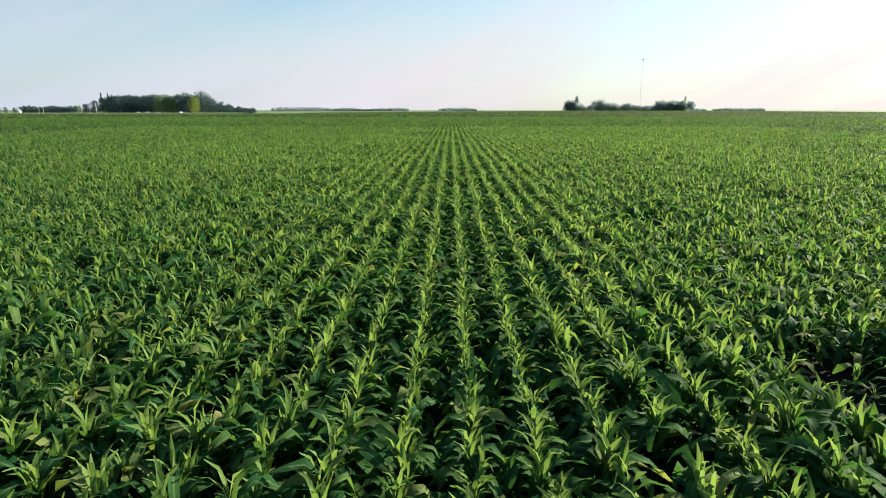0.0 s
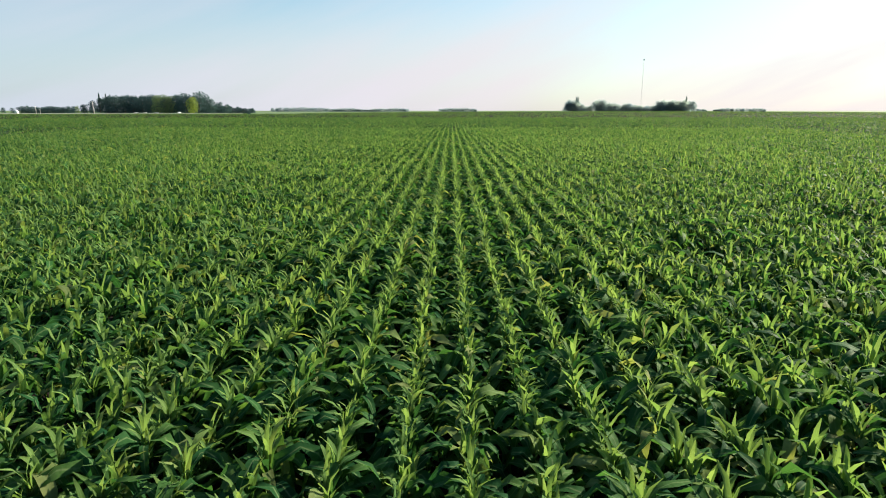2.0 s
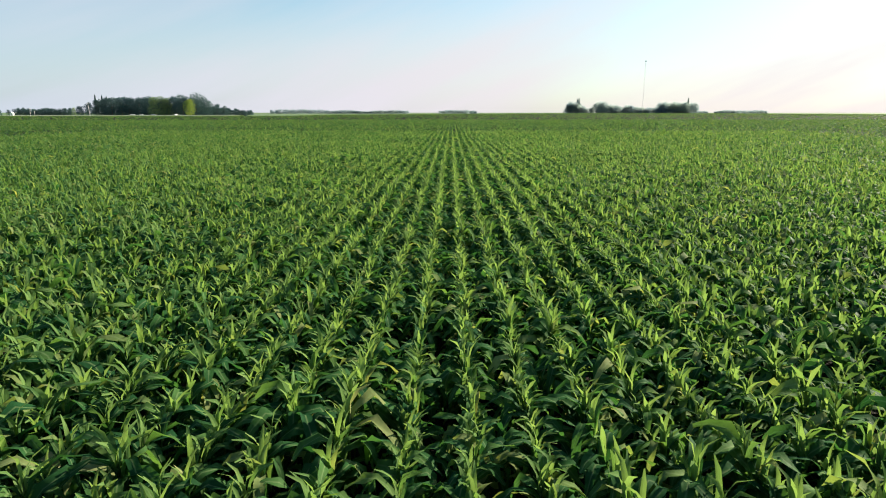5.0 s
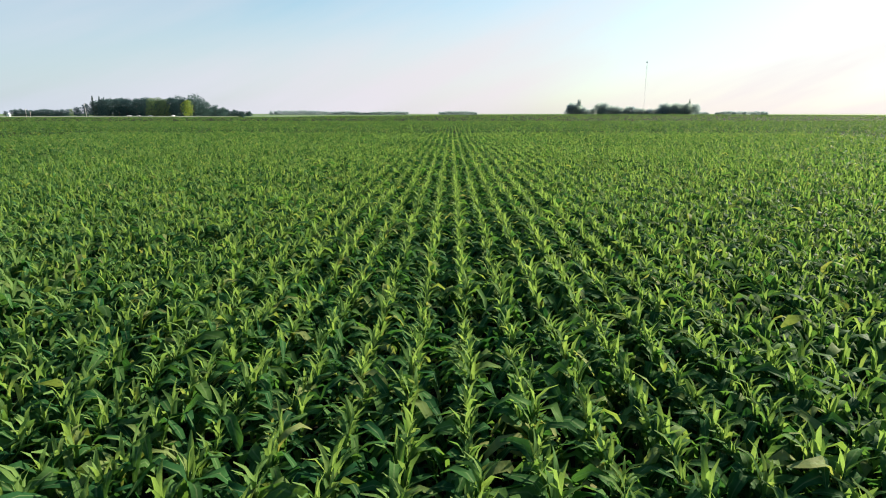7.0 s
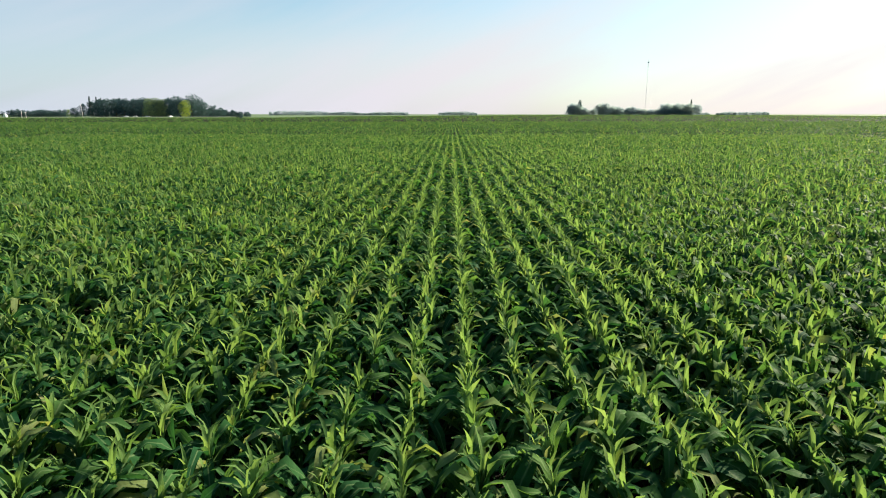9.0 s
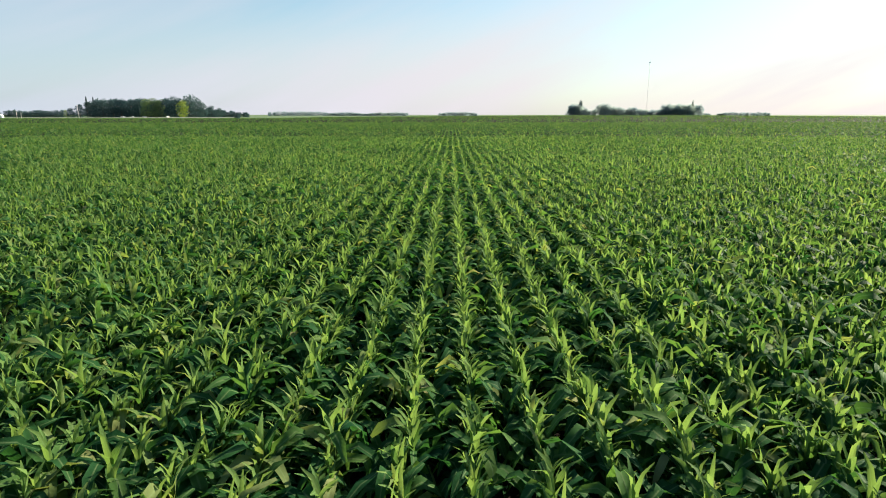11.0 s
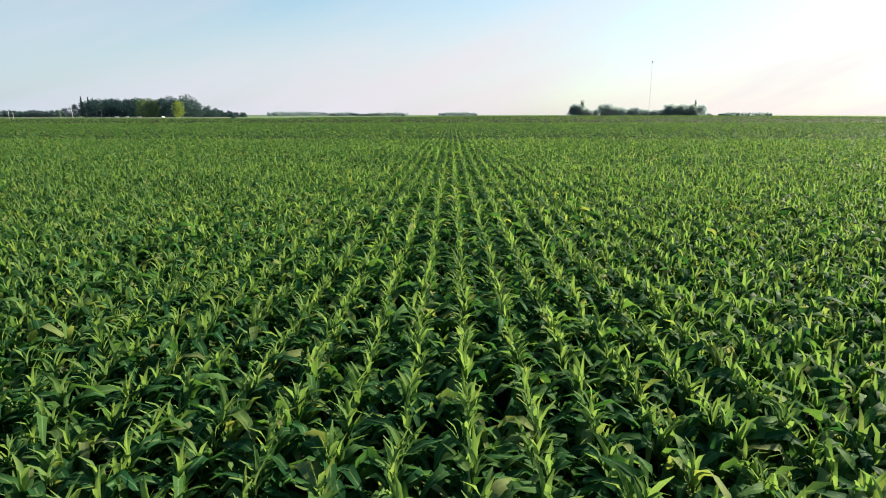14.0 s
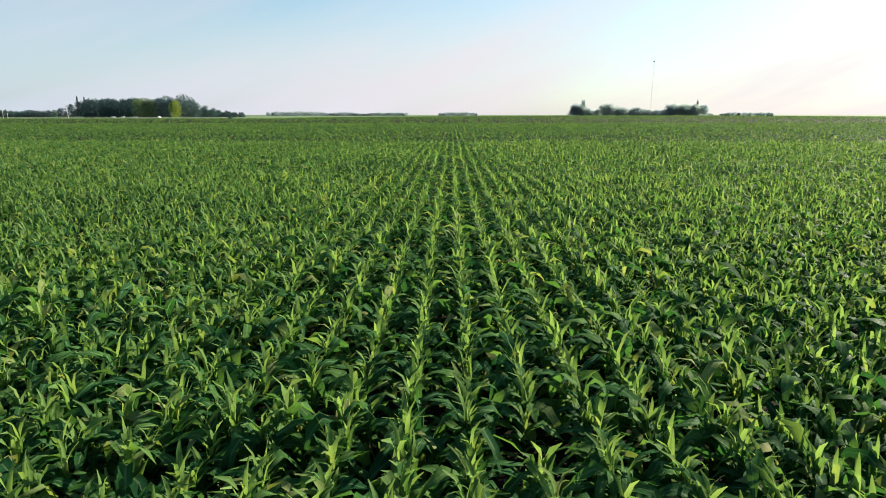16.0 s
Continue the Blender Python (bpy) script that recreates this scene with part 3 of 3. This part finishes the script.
def shape(name, build, mat, smooth=False):
    bm = bmesh.new()
    build(bm)
    me = bpy.data.meshes.new(name)
    bm.to_mesh(me)
    bm.free()
    me.materials.append(mat)
    if smooth:
        me.polygons.foreach_set("use_smooth", np.full(len(me.polygons), True))
    return me


def road_bank():
    """A gravel road on a low bank along the field's end."""
    xs = np.linspace(-1500, -225, 120)
    prof = ((-9, -0.1), (-4.2, 0.9), (-3.6, 1.0), (0, 1.07), (3.6, 1.0), (4.2, 0.9), (9, -0.1))
    v = [(x, 660 + 1.2 * math.sin(x * 0.004) + y, z + land(x, 660)) for x in xs for y, z in prof]
    n = len(prof)
    f = [(k * n + j, k * n + n + j, k * n + n + j + 1, k * n + j + 1) for k in range(len(xs) - 1) for j in range(n - 1)]
    me = mesh_from("road", np.array(v), np.array(f).ravel(), np.full(len(f), 4), gravel)
    me.materials.append(grass)
    me.polygons.foreach_set("material_index", np.array([1 if j in (0, n - 2) else 0 for k in range(len(xs) - 1) for j in range(n - 1)], np.int32))
    return me


tagged(new("road", road_bank()), "pale gravel road on a low grassy bank", "road", kind="structure")


def utility_pole(x, y, base, h, lean=0.0):
    root = tagged(new("utility_pole"), "pale weathered wooden utility pole beside the road", "utility pole", "roadside poles")
    part("pole", shape("pole", lambda bm: rod(bm, (0, 0, -0.3), (0, 0, h), 0.30, 0.20, 10), pale_wood, True), root)
    part("crossarm", shape("crossarm", lambda bm: box(bm, -1.2, 1.2, -0.07, 0.07, h - 0.75, h - 0.57, 0.01), pale_wood), root)
    for dx in (-1.05, -0.45, 0.45, 1.05):
        part("insulator", shape("insulator", lambda bm: rod(bm, (dx, 0, h - 0.57), (dx, 0, h - 0.32), 0.06, 0.04), porcelain), root)
    root.matrix_basis = pose(x, y, base, 0, lean, 0)
    return root


utility_pole(-384.6, 653, 0.8, 13.2, -4)
utility_pole(-414.8, 605, 0.0, 8.4)
utility_pole(-411.3, 606, 0.0, 6.0)


def radio_mast(x, y, h):
    """Slender three-legged lattice mast with guys and a lamp at its top."""
    root = tagged(new("radio_mast"), "slender pale steel lattice radio mast with guy wires", "mast")
    base = float(land(x, y))
    corner = [(0.5 * math.cos(a), 0.5 * math.sin(a)) for a in (0.5, 2.59, 4.69)]
    for cx, cy in corner:
        part("leg", shape("leg", lambda bm: rod(bm, (cx, cy, -0.2), (cx, cy, h), 0.035, None, 5), mast_steel), root)

    def lattice(bm):
        z, k = 0.0, 0
        while z < h - 1.8:
            for j in range(3):
                a, b = corner[j], corner[(j + 1) % 3]
                rod(bm, (*a, z), (*b, z + 1.8), 0.02, None, 4)
                rod(bm, (*a, z), (*b, z), 0.018, None, 4)
            z += 1.8
    part("lattice", shape("lattice", lattice, mast_steel), root)
    for lift in (0.35, 0.65, 0.95):
        for k in range(3):
            a = 0.5 + 2.094 * k
            part("guy_wire", shape("guy_wire", lambda bm: rod(bm, (0.5 * math.cos(a), 0.5 * math.sin(a), h * lift), (36 * math.cos(a), 36 * math.sin(a), 0), 0.007, None, 4), mast_steel), root)
    part("antenna", shape("antenna", lambda bm: (box(bm, -0.9, 0.9, -0.9, 0.9, h, h + 1.6, 0.2), rod(bm, (0, 0, h + 1.6), (0, 0, h + 4), 0.08)), mast_steel), root)
    root.matrix_basis = pose(x, y, base)
    return root


radio_mast(277.3, 900, 72.0)


def farm_shed(x, y):
    root = tagged(new("farm_shed"), "small white-painted gabled farm shed by the road", "shed")
    part("wall", shape("wall", lambda bm: box(bm, -2.2, 2.2, -1.8, 1.8, -0.2, 4.8), white_paint), root)

    def gable(bm):
        for s in (-1, 1):
            f = [bm.verts.new(c) for c in ((0, -2.1, 7.4), (0, 2.1, 7.4), (s * 2.6, 2.1, 4.5), (s * 2.6, -2.1, 4.5), (0, -2.1, 7.25), (0, 2.1, 7.25), (s * 2.6, 2.1, 4.35), (s * 2.6, -2.1, 4.35))]
            for q in ((0, 1, 2, 3), (4, 7, 6, 5), (0, 3, 7, 4), (1, 5, 6, 2), (3, 2, 6, 7), (0, 4, 5, 1)):
                bm.faces.new([f[i] for i in q])
        for yy in (-1.8, 1.8):
            bm.faces.new([bm.verts.new(c) for c in ((-2.2, yy, 4.8), (2.2, yy, 4.8), (0, yy, 7.3))])
        bmesh.ops.recalc_face_normals(bm, faces=bm.faces)
    part("roof", shape("roof", gable, white_paint), root)
    part("door", shape("door", lambda bm: box(bm, -0.6, 0.6, -1.86, -1.8, -0.2, 3.5), pale_wood), root)
    root.matrix_basis = pose(x, y, 0) @ Matrix.Diagonal((0.8, 0.8, 0.57, 1))
    return root


farm_shed(-561, 780)


def parked_car(x, y, z, turn, paint, label):
    """A parked car: body with cabin, windows, lamps and four wheels."""
    root = tagged(new("parked_car"), label, "car", "cars parked by the grove")

    def body(bm):
        prof = [(-2.2, 0.35), (-2.25, 0.75), (-2.05, 0.95), (-1.7, 1.0), (-1.15, 1.48), (0.45, 1.5), (1.15, 1.02), (2.05, 0.88), (2.25, 0.6), (2.2, 0.35)]
        a = [bm.verts.new((px, -0.86 if pz < 1.1 else -0.68, pz)) for px, pz in prof]
        b = [bm.verts.new((px, 0.86 if pz < 1.1 else 0.68, pz)) for px, pz in prof]
        bm.faces.new(a), bm.faces.new(list(reversed(b)))
        for k in range(len(prof)):
            j = (k + 1) % len(prof)
            bm.faces.new((a[k], b[k], b[j], a[j]))
        bmesh.ops.recalc_face_normals(bm, faces=bm.faces)
    part("body", shape("body", body, paint), root)
    for s in (-1, 1):
        part("side_window", shape("side_window", lambda bm: box(bm, -1.1, 0.5, s * 0.77 - 0.05, s * 0.77 + 0.05, 1.05, 1.4), dark_glass), root)
        part("headlight", shape("headlight", lambda bm: box(bm, 2.1, 2.25, s * 0.6 - 0.16, s * 0.6 + 0.16, 0.62, 0.76, 0.02), dark_glass), root)
        for wx in (-1.35, 1.35):
            wheel = part("wheel", shape("wheel", lambda bm: rod(bm, (wx, s * 0.7, 0.32), (wx, s * 0.9, 0.32), 0.32, None, 16), rubber), root)
            part("rim", shape("rim", lambda bm: rod(bm, (wx, s * 0.88, 0.32), (wx, s * 0.92, 0.32), 0.2, None, 12), mast_steel), wheel)
    part("windscreen", shape("windscreen", lambda bm: [bm.faces.new([bm.verts.new(c) for c in ((0.55, -0.6, 1.46), (0.55, 0.6, 1.46), (1.16, 0.72, 1.07), (1.16, -0.72, 1.07))])], dark_glass), root)
    root.matrix_basis = pose(x, y, z, 0, 0, turn)
    return root


parked_car(-343.4, 661, 1.05, 4, white_paint, "white car parked on the gravel road")
parked_car(-334.7, 663, 1.02, 160, silver_paint, "silver car parked on the gravel road")
parked_car(-321, 661, 1.05, 8, silver_paint, "silver car parked on the gravel road")
parked_car(-296.7, 662, 1.04, 84, white_paint, "white car parked end-on by the bright tree")


# ---- single corn plants of the nearest rows ----
def corn_plant(seed):
    r = np.random.default_rng(seed)
    root = tagged(new("corn_plant"), "waist-high green corn plant with arching leaves in its row", "corn plant", "corn plants in rows")
    v, loops, sizes = tube([(0, 0, -0.02), (0, 0, 0.25), (0, 0, 0.52), (0, 0, 0.76)], [0.014, 0.013, 0.011, 0.006], 6)
    part("stalk", mesh_from("stalk", v, loops, sizes, stalk_green, None, True), root)
    fl, fs = blade_faces(6, True)
    for each in plant_blades(r, 12):
        v, uv = blade(*each, 6, 0.16)
        part("leaf", mesh_from("leaf", v, fl, fs, corn_leaf, uv, True), root)
    return root


plants = {k: corn_plant(100 + k) for k in range(14)}
for row in PICK_ROWS:
    for k in range(int((PICK_TO - PICK_FROM) / STEP)):
        m = pose(ROW_X + row * ROW + rng.normal(0, 0.03), PICK_FROM + (k + 0.5) * STEP + rng.normal(0, 0.035), 0, rng.normal(0, 2.5), rng.normal(0, 2.5), rng.uniform(0, 360))
        copy_thing(plants[int(rng.integers(0, 14))], m @ Matrix.Diagonal((1, 1, rng.uniform(0.9, 1.12), 1)))
discard(plants)
